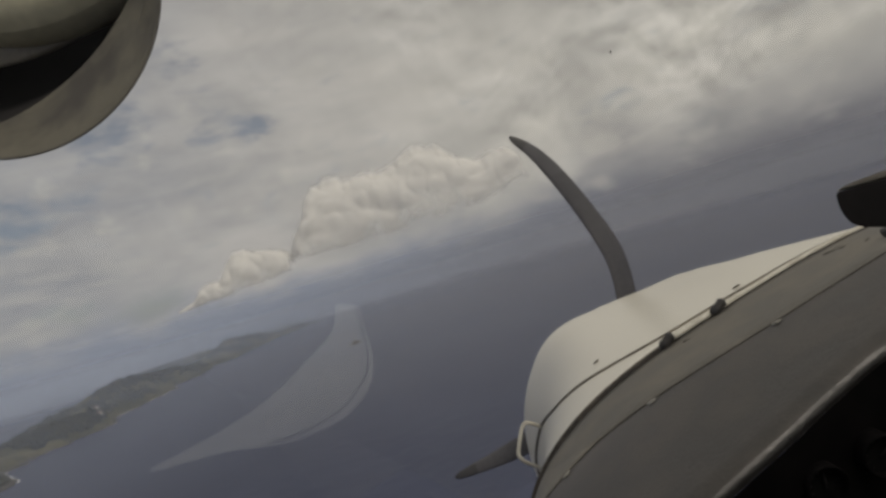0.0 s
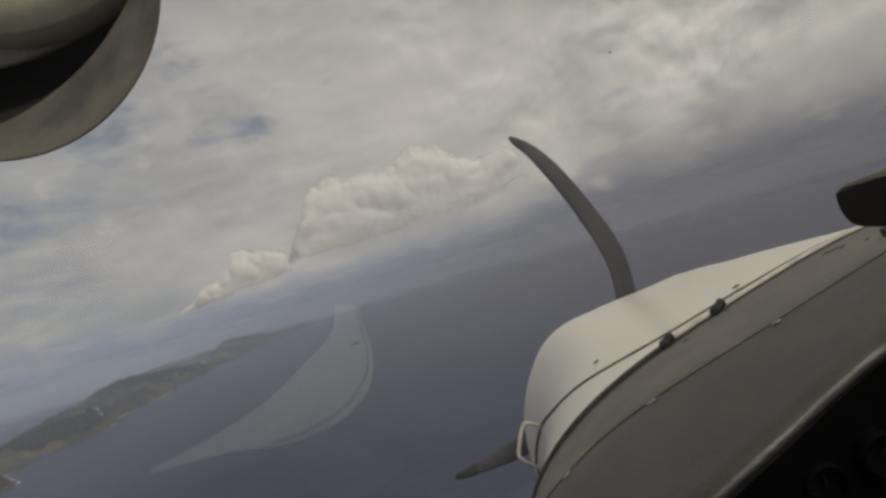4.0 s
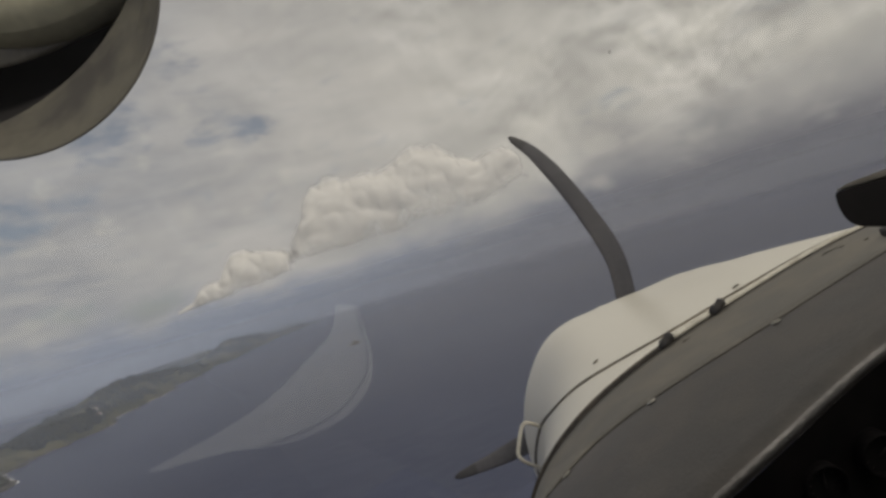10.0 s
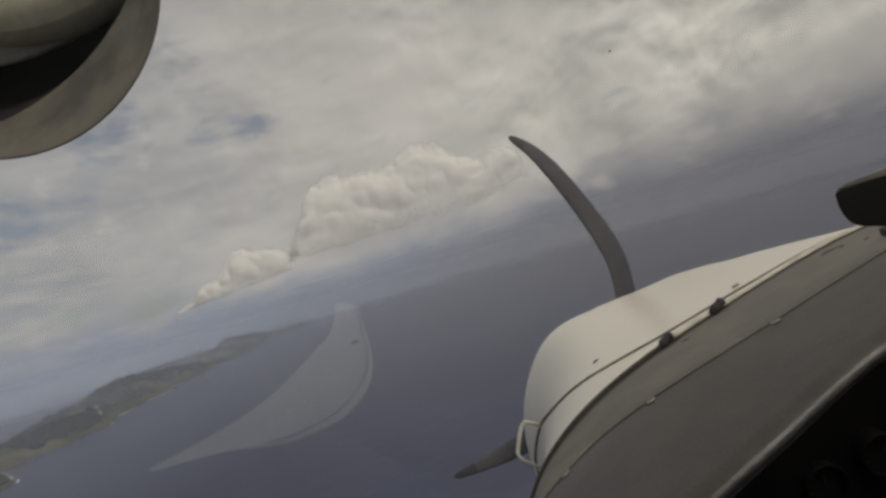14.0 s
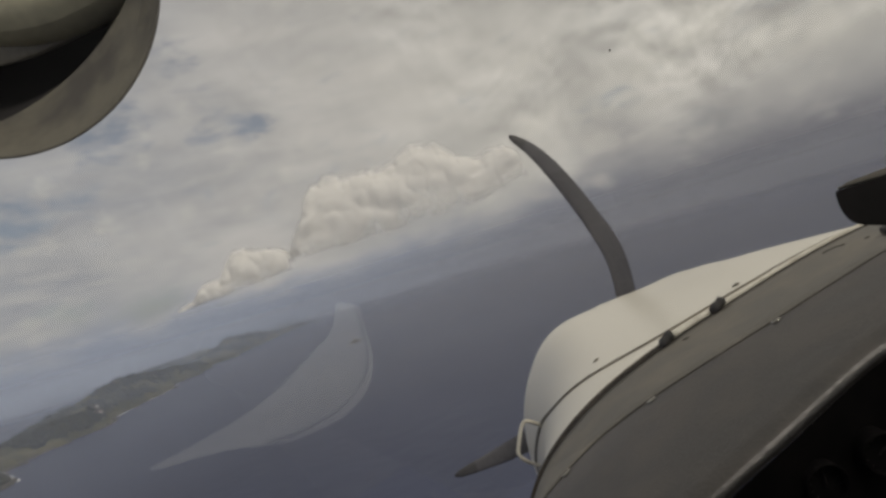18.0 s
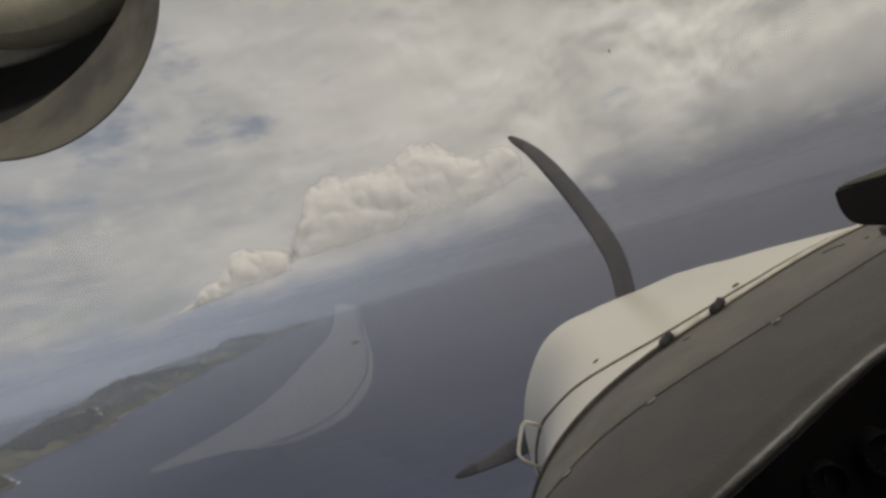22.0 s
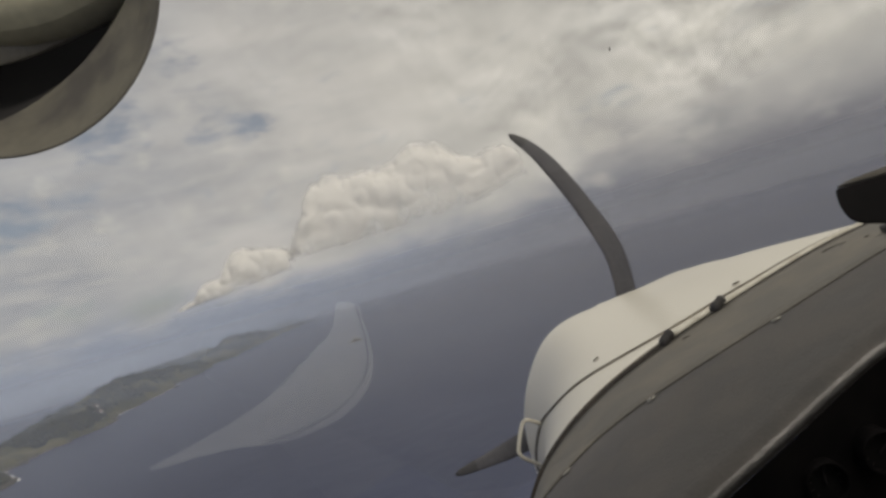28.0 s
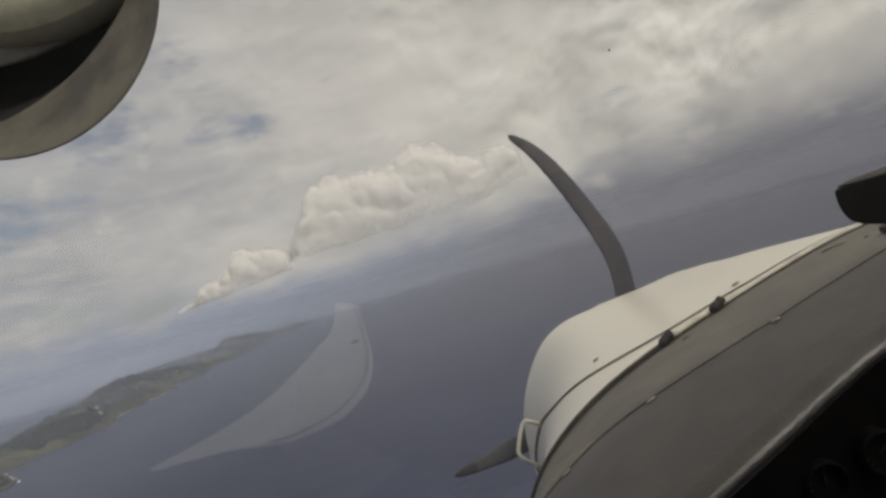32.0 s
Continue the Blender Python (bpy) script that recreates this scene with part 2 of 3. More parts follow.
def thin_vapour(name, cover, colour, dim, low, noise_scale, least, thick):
    """A thin, see-through sheet of vapour; cover is how much it hides, thick how much more it does so far to either
    side, dim the darker tone painted in to starboard, low the heights between which it sets in.
    """
    m = bpy.data.materials.new(name)
    m.use_nodes = True
    m.node_tree.nodes.clear()
    N = Nodes(m.node_tree)
    vec = N.add("ShaderNodeTexCoord").outputs["Object"]
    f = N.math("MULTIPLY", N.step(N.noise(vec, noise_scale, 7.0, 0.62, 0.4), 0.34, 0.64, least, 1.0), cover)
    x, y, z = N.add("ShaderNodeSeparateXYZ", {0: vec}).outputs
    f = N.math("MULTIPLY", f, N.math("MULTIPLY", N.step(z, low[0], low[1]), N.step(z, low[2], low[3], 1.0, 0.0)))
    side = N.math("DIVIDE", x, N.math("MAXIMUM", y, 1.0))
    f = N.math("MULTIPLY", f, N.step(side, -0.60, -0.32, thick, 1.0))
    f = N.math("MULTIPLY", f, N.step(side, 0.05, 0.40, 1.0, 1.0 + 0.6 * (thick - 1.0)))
    # haze tone painted into the colour: pale to port, darker grey to starboard
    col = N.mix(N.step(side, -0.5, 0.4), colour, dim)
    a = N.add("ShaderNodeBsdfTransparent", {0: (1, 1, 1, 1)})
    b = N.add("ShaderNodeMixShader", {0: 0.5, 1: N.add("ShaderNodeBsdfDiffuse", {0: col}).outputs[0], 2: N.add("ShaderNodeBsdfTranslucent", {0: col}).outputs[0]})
    N.add("ShaderNodeOutputMaterial", {0: N.add("ShaderNodeMixShader", {0: f, 1: a.outputs[0], 2: b.outputs[0]}).outputs[0]})
    return m



# ---------------------------------------------------------------- building helpers
def mesh_of(name, verts, faces, smooth=True):
    me = bpy.data.meshes.new(name)
    me.from_pydata([tuple(v) for v in verts], [], faces)
    me.update()
    bm = bmesh.new()
    bm.from_mesh(me)
    bmesh.ops.recalc_face_normals(bm, faces=bm.faces)
    bm.to_mesh(me)
    bm.free()
    for p in me.polygons:
        p.use_smooth = smooth
    return me


def part(name, me, mat, parent=None, label=""):
    ob = new(name, me)
    me.materials.append(mat)
    if parent is not None:
        ob.parent = parent
    return tagged(ob, label)


def grid_mesh(name, rows, thick=None, close=False):
    """A sheet through rows of points; thick: a vector per point list is added underneath to close it into a slab."""
    n, m = len(rows), len(rows[0])
    verts = [p for r in rows for p in r]
    faces = [(i * m + j, i * m + j + 1, (i + 1) * m + j + 1, (i + 1) * m + j) for i in range(n - 1) for j in range(m - 1)]
    if close:
        faces += [(i * m + m - 1, i * m, (i + 1) * m, (i + 1) * m + m - 1) for i in range(n - 1)]
    if thick is not None:
        k = len(verts)
        verts = verts + [Vector(p) + Vector(thick) for p in verts]
        faces += [tuple(k + a for a in reversed(f)) for f in list(faces)]
        ring = [j for j in range(m)] + [i * m + m - 1 for i in range(1, n)] + [(n - 1) * m + j for j in range(m - 2, -1, -1)] + [i * m for i in range(n - 2, 0, -1)]
        faces += [(ring[a], ring[a - 1], k + ring[a - 1], k + ring[a]) for a in range(len(ring))]
    return mesh_of(name, verts, faces)


def tube_mesh(name, line, radius, sides=10):
    """A round bar along a line of points, with closed ends; radius may be a list."""
    line = [Vector(p) for p in line]
    rows = []
    side = None
    for i, p in enumerate(line):
        d = (line[min(i + 1, len(line) - 1)] - line[max(i - 1, 0)]).normalized()
        side = (side - d * side.dot(d)).normalized() if side else d.orthogonal().normalized()
        up = d.cross(side)
        r = radius[i] if isinstance(radius, (list, tuple)) else radius
        rows.append([p + (side * math.cos(2 * math.pi * k / sides) + up * math.sin(2 * math.pi * k / sides)) * r for k in range(sides)])
    verts = [v for r in rows for v in r]
    n, m = len(rows), sides
    faces = [(i * m + j, i * m + (j + 1) % m, (i + 1) * m + (j + 1) % m, (i + 1) * m + j) for i in range(n - 1) for j in range(m)]
    faces += [tuple(range(m - 1, -1, -1)), tuple((n - 1) * m + j for j in range(m))]
    return mesh_of(name, verts, faces)


def spline(points, n):
    """A smooth line of n points through a few given ones (Catmull-Rom)."""
    p = [Vector(points[0]) * 2 - Vector(points[1])] + [Vector(q) for q in points] + [Vector(points[-1]) * 2 - Vector(points[-2])]
    out = []
    for i in range(n):
        s = i / (n - 1) * (len(points) - 1)
        k = min(int(s), len(points) - 2)
        t = s - k
        a, b, c, d = p[k:k + 4]
        out.append(0.5 * ((2 * b) + (c - a) * t + (2 * a - 5 * b + 4 * c - d) * t * t + (3 * b - a - 3 * c + d) * t ** 3))
    return out


def bevelled_box(name, size, bevel, segments=3):
    bm = bmesh.new()
    bmesh.ops.create_cube(bm, size=1.0, matrix=Matrix.Diagonal((*size, 1)))
    bmesh.ops.bevel(bm, geom=bm.edges[:], offset=bevel, segments=segments, affect="EDGES", profile=0.6)
    me = bpy.data.meshes.new(name)
    bm.to_mesh(me)
    bm.free()
    for p in me.polygons:
        p.use_smooth = True
    return me


# ---------------------------------------------------------------- sea, island, clouds
rows = [[(r * math.cos(a) , r * math.sin(a), 0.0) for a in [2 * math.pi * k / 96 for k in range(96)]] for r in (0.01, 60, 200, 600, 1500, 3500, 8000, 20000)]
sea = part("water", grid_mesh("water", rows, close=True), sea_mat)
tagged(sea, "dull slate-blue open sea under hazy cloud", "sea", kind="structure")

# the aircraft's own frame: x to its right, y along its nose, z up through its roof
CRAFT = aim(-0.1, 1.05, 16.8) @ aim(-0.1, 0.6, 18.5).inverted() @ pose(0, 0, H, 0, -14.1, 0)


def thing(name, label, category, group=""):
    e = new(name)
    e.matrix_world = CRAFT
    return tagged(e, label, category, group)


# the cowl: rounded hoops along the nose
XC, Y_FRONT, NOSE_ROUND, HOOP_N = 0.461, 3.0, 0.15, 2.935


def cowl(y, a, lift=0.0):
    """A point of the cowl's skin: y along the nose, a the angle round the hoop (90 degrees at the top)."""
    u = (y - 1.0) / (Y_FRONT - 1.0)
    q = min(max((y - 1.4) / 1.3, 0.0), 1.0)
    q = q * q * (3 - 2 * q)
    c, s = math.cos(radians(a)), math.sin(radians(a))
    top = -0.3867 - 0.1803 * u - 0.0336 * u * (u - 1) + 0.0124 * q
    w = 0.7726 - 0.0894 * u + 0.5842 * u * (u - 1) + 0.0288 * q
    b = 0.3176 + 0.5399 * u - 0.0415 * q
    k = 1.0
    if y > Y_FRONT - NOSE_ROUND:
        r = min((y - Y_FRONT + NOSE_ROUND) / NOSE_ROUND, 1.0)
        k = 1 - (1 - math.sqrt(max(1 - r * r, 0))) * 0.5
    # rounder towards the front, with a flatter starboard and a fuller port shoulder
    n = HOOP_N - q * (0.434 - 0.14 / (1 + math.exp(-12 * c)))
    lift += 0.0112 * math.exp(-((y - 2.0) / 0.45) ** 2 - ((a - 58) / 22) ** 2)
    lift += 0.008 * math.exp(-((y - 2.52) / 0.22) ** 2 - ((a - 60) / 14) ** 2)
    lift += q * (0.0243 * math.exp(-((a - 106.0) / 16) ** 2) - 0.0513 * math.exp(-((a - 78.7) / 19.5) ** 2))
    x = XC + 0.0122 * q + (k * w + lift) * math.copysign(abs(c) ** (2 / n), c)
    return Vector((x, y, top - b + (k * b + lift) * math.copysign(abs(s) ** (2 / n), s)))


RING = 1.356


def seam(a):
    """Where the seam between panel and glareshield lies along the nose."""
    return float(np.interp(a, [20, 91, 95, 100, 105, 115, 125, 190], [1.075, 1.075, 1.08, 1.091, 1.103, 1.119, 1.112, 1.11]))


nose = thing("aircraft_nose", "white rounded engine cowl with grey anti-glare panel", "aircraft nose")
angles = [-20 + 220 * i / 88 for i in range(89)]
ys = [RING + (Y_FRONT - NOSE_ROUND - RING) * i / 30 for i in range(31)] + [Y_FRONT - NOSE_ROUND + NOSE_ROUND * math.sin(radians(90 * i / 10)) for i in range(1, 11)]
rows = [[cowl(y, a) for a in angles] for y in ys]
mid = Vector((XC, Y_FRONT, -1.2))
rows.append([r.lerp(mid, 0.98) for r in rows[-1]])
part("cowl_skin", grid_mesh("cowl_skin", rows), white_paint, nose)
rows = [[cowl(seam(a) + 0.0015 + (RING - 0.0035 - seam(a)) * i / 8, a, 0.0006) for a in angles] for i in range(9)]
part("antiglare_panel", grid_mesh("antiglare_panel", rows, thick=(0, 0, -0.02)), grey_paint, nose, "worn dark grey matt panel behind the white cowl")
part("panel_gap", tube_mesh("panel_gap", [cowl(RING, a, 0.001) for a in angles], [0.0085 if a > 97 else 0.0024 for a in angles], 6), dark_gap, nose, "dark line along the gap at the panel edge")

def dash(a):
    """Where the glareshield's aft edge lies along the nose, at an angle round the hoop."""
    return float(np.interp(a, [20, 70, 85, 91.5, 95, 98.75, 102, 105, 115, 190], [0.87, 0.83, 0.792, 0.770, 0.745, 0.719, 0.703, 0.690, 0.645, 0.59]))


# glareshield inside the windscreen, rolled over at its aft edge
shield = thing("glareshield", "dark grey padded vinyl glareshield with rolled edge", "glareshield")
angs = [20 + 170 * i / 80 for i in range(81)]
ROLL = 0.019                    # drop of the rolled edge
BEND = 0.030                    # how far it bends over, along the nose


def edge(a):
    """Where the roll of the glareshield begins, at an angle round the hoop."""
    return dash(a) + 0.041


rows = [[cowl(seam(a) - 0.002 - (seam(a) - 0.002 - edge(a)) * f, a, -0.0005 + 0.002 * 6.75 * f * f * (1 - f)) for a in angs] for f in [i / 24 for i in range(25)]]
ahead, rows = rows, rows[-1:]
for i in range(1, 15):
    t = radians(100 * i / 14)
    rows.append([cowl(edge(a), a, -0.0005) + Vector((0, -BEND * math.sin(t), -ROLL * (1 - math.cos(t)))) for a in angs])
part("pad", grid_mesh("pad", ahead + rows[1:9]), vinyl, shield)
# shade on the roll's aft face is put into this darker vinyl colour
roll_vinyl = material("shaded_vinyl", (0.011, 0.0100, 0.0097), (0.017, 0.0155, 0.0148), 40.0, 0.32, bump=0.8, fine=260, specular=0.85, relief=0.0010)
part("padded_edge", grid_mesh("padded_edge", rows[8:]), roll_vinyl, shield, "rounded vinyl edge, worn shiny, coloured darker for its shaded aft face")
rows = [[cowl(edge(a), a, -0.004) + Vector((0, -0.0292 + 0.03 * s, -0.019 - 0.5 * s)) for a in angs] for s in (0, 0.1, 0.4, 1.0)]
# near-black colour carries the deep shade under the glareshield
part("fascia", grid_mesh("fascia", rows), shaded_black_panel, shield, "fascia under the glareshield, its deep shade put in as near-black")
part("seam", tube_mesh("seam", [cowl(seam(a), a, 0.0) for a in angs], [0.0012 + 0.0006 * noise.noise((a * 0.9, 0.0, 3.0)) for a in angs], 6), dark_gap, shield)

# propeller: three curved blades on a hub
prop = thing("propeller", "three-bladed propeller with dark grey curved blades", "propeller")
hub = Vector((0.503, 3.17, -0.736))
bm = bmesh.new()
bmesh.ops.create_uvsphere(bm, u_segments=32, v_segments=16, radius=0.11, matrix=Matrix.Translation(hub) @ Matrix.Diagonal((1, 1.15, 1, 1)))
me = bpy.data.meshes.new("spinner")
bm.to_mesh(me)
bm.free()
part("spinner", me, white_paint, prop)


def blade_mesh(name, points, start=0.0, end=1.0, side_sign=1):
    """A twisted, tapering blade round a line of hub distances in the propeller's plane."""
    line = [Vector((q.x, q.y)) for q in spline([(x, z, 0) for x, z in points], 40)]
    wide = [(0.0, 0.10), (0.15, 0.115), (0.45, 0.112), (0.75, 0.085), (0.93, 0.05), (0.99, 0.03), (1.0, 0.012)]
    rows = []
    for i, p in enumerate(line):
        s = i / (len(line) - 1)
        d = (line[min(i + 1, len(line) - 1)] - line[max(i - 1, 0)]).normalized()
        side = Vector((d.y, -d.x))
        w = np.interp(s, [a for a, _ in wide], [b for _, b in wide])
        twist = radians(30 - 22 * s)
        ring = []
        for k in range(12):
            a = 2 * math.pi * k / 12
            c, h = math.cos(a) * w / 2, math.sin(a) * w * 0.075
            q = p + side * c
            ring.append(hub + Vector((q.x, math.sin(twist) * c + h, q.y)))
        rows.append(ring)
    rows = rows[int(start * 39):int(end * 39) + 1]
    m = 12
    verts = [v for r in rows for v in r]
    faces = [(i * m + j, i * m + (j + 1) % m, (i + 1) * m + (j + 1) % m, (i + 1) * m + j) for i in range(len(rows) - 1) for j in range(m)]
    faces += [tuple(range(m))] if start == 0.0 else [tuple((len(rows) - 1) * m + j for j in range(m))]
    return mesh_of(name, verts, faces)


BLADES = ([(0.085, -0.02), (0.155, 0.10), (0.205, 0.27), (0.212, 0.445), (0.188, 0.72), (0.145, 0.93), (0.082, 1.07)],
          [(-0.05, -0.08), (-0.26, -0.20), (-0.52, -0.265), (-0.78, -0.258), (-1.06, -0.222)],
          [(0.05, -0.05), (0.3, -0.25), (0.55, -0.5), (0.72, -0.78)])
for points in BLADES:
    b = part("blade", blade_mesh("blade", points, 0.0, 0.9), blade_paint, prop)
    part("blade_tip", blade_mesh("blade_tip", points, 0.9, 1.0), tip_paint, b, "darker worn blade tip")

# windscreen
TOP, FOOT = Vector((0, -0.10, 0.4262)), Vector((0, 1.06, -0.395))
wind = thing("windscreen", "clear sloping acrylic windscreen with faint reflections", "windscreen")
wind["kind"] = "structure"
pane = part("pane", mesh_of("pane", [(-0.75, TOP.y, TOP.z), (1.7, TOP.y, TOP.z), (1.7, FOOT.y, FOOT.z), (-0.75, FOOT.y, FOOT.z)], [(0, 1, 2, 3)]), glass, wind)
pane.visible_shadow = False

# a pale card lying on the glareshield, seen mirrored in the windscreen
card = thing("dash_card", "pale crescent-shaped card lying on the glareshield", "card")
inner = spline([(-0.51, 0.657, 0), (-0.409, 0.665, 0), (-0.323, 0.664, 0), (-0.245, 0.646, 0), (-0.193, 0.631, 0), (-0.163, 0.600, 0)], 30)
outer = spline([(-0.512, 0.662, 0), (-0.413, 0.696, 0), (-0.352, 0.730, 0), (-0.295, 0.747, 0), (-0.239, 0.749, 0), (-0.191, 0.728, 0), (-0.163, 0.69, 0), (-0.140, 0.62, 0)], 30)
CARD_Z = -0.35
rows = [[a.lerp(b, k / 6) + Vector((0, 0, CARD_Z - 0.004 * math.sin(math.pi * k / 6))) for k in range(7)] for a, b in zip(inner, outer)]
part("sheet", grid_mesh("sheet", rows, thick=(0, 0, -0.002)), pale_card, card)
line = [a.lerp(b, 0.86) + Vector((0, 0, CARD_Z + 0.001)) for a, b in zip(inner, outer)][8:]
part("crease", tube_mesh("crease", line, 0.0013, 6), dark_gap, card, "dark crease along the card's edge")
# fittings near the eye: axes across, up and along the line of sight, in the aircraft's frame
ACROSS, UPWARD, AHEAD = Vector((0.8424, 0.005, -0.5388)), Vector((0.5389, -0.0094, 0.8423)), Vector((0.0009, 0.9999, 0.0106))


def near(h, v, d):
    """A point d ahead of the eye, h to the side and v up, both as shares of d."""
    return (AHEAD + ACROSS * h + UPWARD * v) * d


def round_row(c, r, a0=-150.0, a1=50.0, n=64):
    """Part of a circle across the line of sight, from angle a0 to a1."""
    return [c + (ACROSS * math.cos(radians(a0 + (a1 - a0) * k / n)) + UPWARD * math.sin(radians(a0 + (a1 - a0) * k / n))) * r for k in range(n + 1)]


vent = thing("air_intake", "tarnished round metal air intake with dark throat", "air intake")
VD = 2.7
ca, cb = near(-0.709, 0.401, 0.22 * VD), near(-0.754, 0.465, 0.245 * VD)
rows = [round_row(cb + AHEAD * 0.012, 0.0690 * VD), round_row(ca.lerp(cb, 0.5), 0.0606 * VD), round_row(ca.lerp(cb, 0.12), 0.0581 * VD), round_row(ca, 0.0576 * VD), round_row(ca - AHEAD * 0.0008, 0.0575 * VD), round_row(ca - AHEAD * 0.0012, 0.0572 * VD), round_row(ca - AHEAD * 0.0012, 0.0568 * VD)]
cc, c_radius = near(-0.861, 0.5636, 0.245 * VD), 0.0976 * VD
first, last_ = round_row(ca, 0.0568 * VD), round_row(cc, c_radius)
rows += [[a.lerp(b, f) for a, b in zip(first, last_)] for f in (0.12, 0.3, 0.5, 0.7, 0.85, 1.0)]
part("rim", grid_mesh("rim", rows), rim_metal, vent)
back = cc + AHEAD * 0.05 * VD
# matt black stands in for the shade inside the throat
part("throat", grid_mesh("throat", [round_row(cc.lerp(back, f), c_radius * (1 - 0.3 * f) * (1 if f < 1 else 0.01)) for f in (0, 0.4, 0.8, 1.0)]), cave_black, vent, "open throat, its inner shade put in as black")


def bulge(name, h, v, d, r, flat, mat, label):
    """A shallow ellipsoid facing the eye."""
    bm = bmesh.new()
    bmesh.ops.create_uvsphere(bm, u_segments=96, v_segments=64, radius=r)
    me = bpy.data.meshes.new(name)
    bm.to_mesh(me)
    bm.free()
    me.transform(Matrix.Translation(near(h, v, d)) @ Matrix((ACROSS, AHEAD * flat, UPWARD)).transposed().to_4x4())
    bm = bmesh.new()
    bm.from_mesh(me)
    gone = [q for q in bm.verts if math.hypot((q.co - cb).dot(ACROSS), (q.co - cb).dot(UPWARD)) > 0.068 * VD or (q.co - cb).dot(AHEAD) > 0.13]
    bmesh.ops.delete(bm, geom=gone, context="VERTS")
    bm.to_mesh(me)
    bm.free()
    for p in me.polygons:
        p.use_smooth = True
    return part(name, me, mat, vent, label)


part("mount", tube_mesh("mount", [cb + AHEAD * 0.03 - ACROSS * 0.16, cb + AHEAD * 0.02 - ACROSS * 0.19 + UPWARD * 0.05, Vector((-0.62, -0.02, 0.42))], 0.018, 14), rim_metal, vent, "grey metal mounting tube")
bulge("inner_lip", -0.789, 0.706, 0.27 * VD, 0.1157 * VD, 0.10, lip_metal, "grey metal inner lip")
PR, PT = 0.0833 * VD, 0.0175 * VD
pc = near(-0.6957, 0.6385, 0.262 * VD)
rows = [[c_ + (pc - c_).normalized() * PT * math.cos(radians(q)) - AHEAD * PT * math.sin(radians(q)) for c_ in round_row(pc, PR - PT, -150.0, -30.0, 80)] for q in range(150, -211, -15)]
part("plug", grid_mesh("plug", rows), olive_plastic, vent, "glossy olive rounded plug rim")


def slab_mesh(name, outline, d0, d1):
    """A prism from an outline of (across, up) shares, between two distances from the eye, with softened edges."""
    bm = bmesh.new()
    a = [bm.verts.new(near(h, v, d0)) for h, v in outline]
    b = [bm.verts.new(near(h + 0.004, v, d1)) for h, v in outline]
    n = len(outline)
    bm.faces.new(a), bm.faces.new(b[::-1])
    for i in range(n):
        bm.faces.new((a[i], a[i - 1], b[i - 1], b[i]))
    bmesh.ops.recalc_face_normals(bm, faces=bm.faces)
    bmesh.ops.bevel(bm, geom=bm.edges[:], offset=0.0012, segments=2, affect="EDGES")
    me = bpy.data.meshes.new(name)
    bm.to_mesh(me)
    bm.free()
    return me


box = thing("instrument_box", "black moulded instrument box with lighter brown lid", "instrument")
part("body", slab_mesh("body", [(0.619, 0.092), (0.625, 0.070), (0.636, 0.052), (0.648, 0.042), (0.662, 0.0384), (0.74, 0.0384), (0.74, 0.128), (0.700, 0.116)], 0.45, 0.50), cave_black, box)
# the top is a separate slab in a lighter brown than the body
part("lid", slab_mesh("lid", [(0.6185, 0.094), (0.640, 0.107), (0.700, 0.1295), (0.74, 0.143), (0.74, 0.1285), (0.700, 0.1165), (0.630, 0.0965)], 0.452, 0.51), box_brown, box, "lighter brown lid")

# cowl fittings
hline = spline([near(h, v, d) for h, v, d in ((0.160, -0.2815, 2.20), (0.147, -0.276, 2.18), (0.133, -0.2725, 2.17), (0.1265, -0.277, 2.17), (0.1225, -0.293, 2.17), (0.1195, -0.318, 2.17), (0.122, -0.327, 2.17), (0.131, -0.3345, 2.18), (0.154, -0.3435, 2.22))], 36)
part("handle", tube_mesh("handle", hline, 0.0068, 10), cream_paint, nose, "cream-painted bent grab handle")
lap = spline([(2.78, 170, 0), (2.70, 160, 0), (2.45, 151, 0), (2.22, 143.6, 0), (1.84, 130.4, 0), (1.60, 111.5, 0), (1.475, 98.5, 0), (1.434, 90.5, 0), (1.415, 86, 0), (1.408, 78, 0), (1.402, 65, 0)], 90)
part("cowl_lap", tube_mesh("cowl_lap", [cowl(p.x, p.y, 0.001) for p in lap], [float(np.interp(p.y, [90, 130, 150], [0.0036, 0.0046, 0.0075])) for p in lap], 8), lap_grime, nose, "grimy lap joint across the cowl")
part("edge_strip", tube_mesh("edge_strip", [cowl(RING + 0.012, a, 0.004) for a in angles[30:48]], 0.006, 8), cream_paint, nose, "cream metal edge strip")
part("sealant_strip", tube_mesh("sealant_strip", [cowl(RING + 0.013, a, 0.002) for a in angles[47:]], 0.0065, 8), lap_grime, nose, "grey sealant strip along the panel edge")
for a in (96.9, 90.6):
    p = cowl(RING - 0.004, a, 0.010)
    t = (cowl(RING - 0.004, a - 1) - cowl(RING - 0.004, a + 1)).normalized()
    up = (cowl(RING, a, 0.05) - cowl(RING, a)).normalized()
    part("hinge_knob", tube_mesh("hinge_knob", [p + t * d + up * h for d, h in ((-0.020, -0.008), (-0.017, -0.006), (-0.010, -0.002), (-0.002, 0.001), (0.003, 0.003), (0.009, 0.005), (0.015, 0.007), (0.018, 0.008))], [0.004, 0.0095, 0.0115, 0.0110, 0.0090, 0.0105, 0.0098, 0.004], 12), rubber, nose, "black rubber stop")
part("hinge_rod", tube_mesh("hinge_rod", [cowl(RING + 0.002, 91.2 + i, 0.008) for i in range(6)], 0.0065, 10), cream_paint, nose)


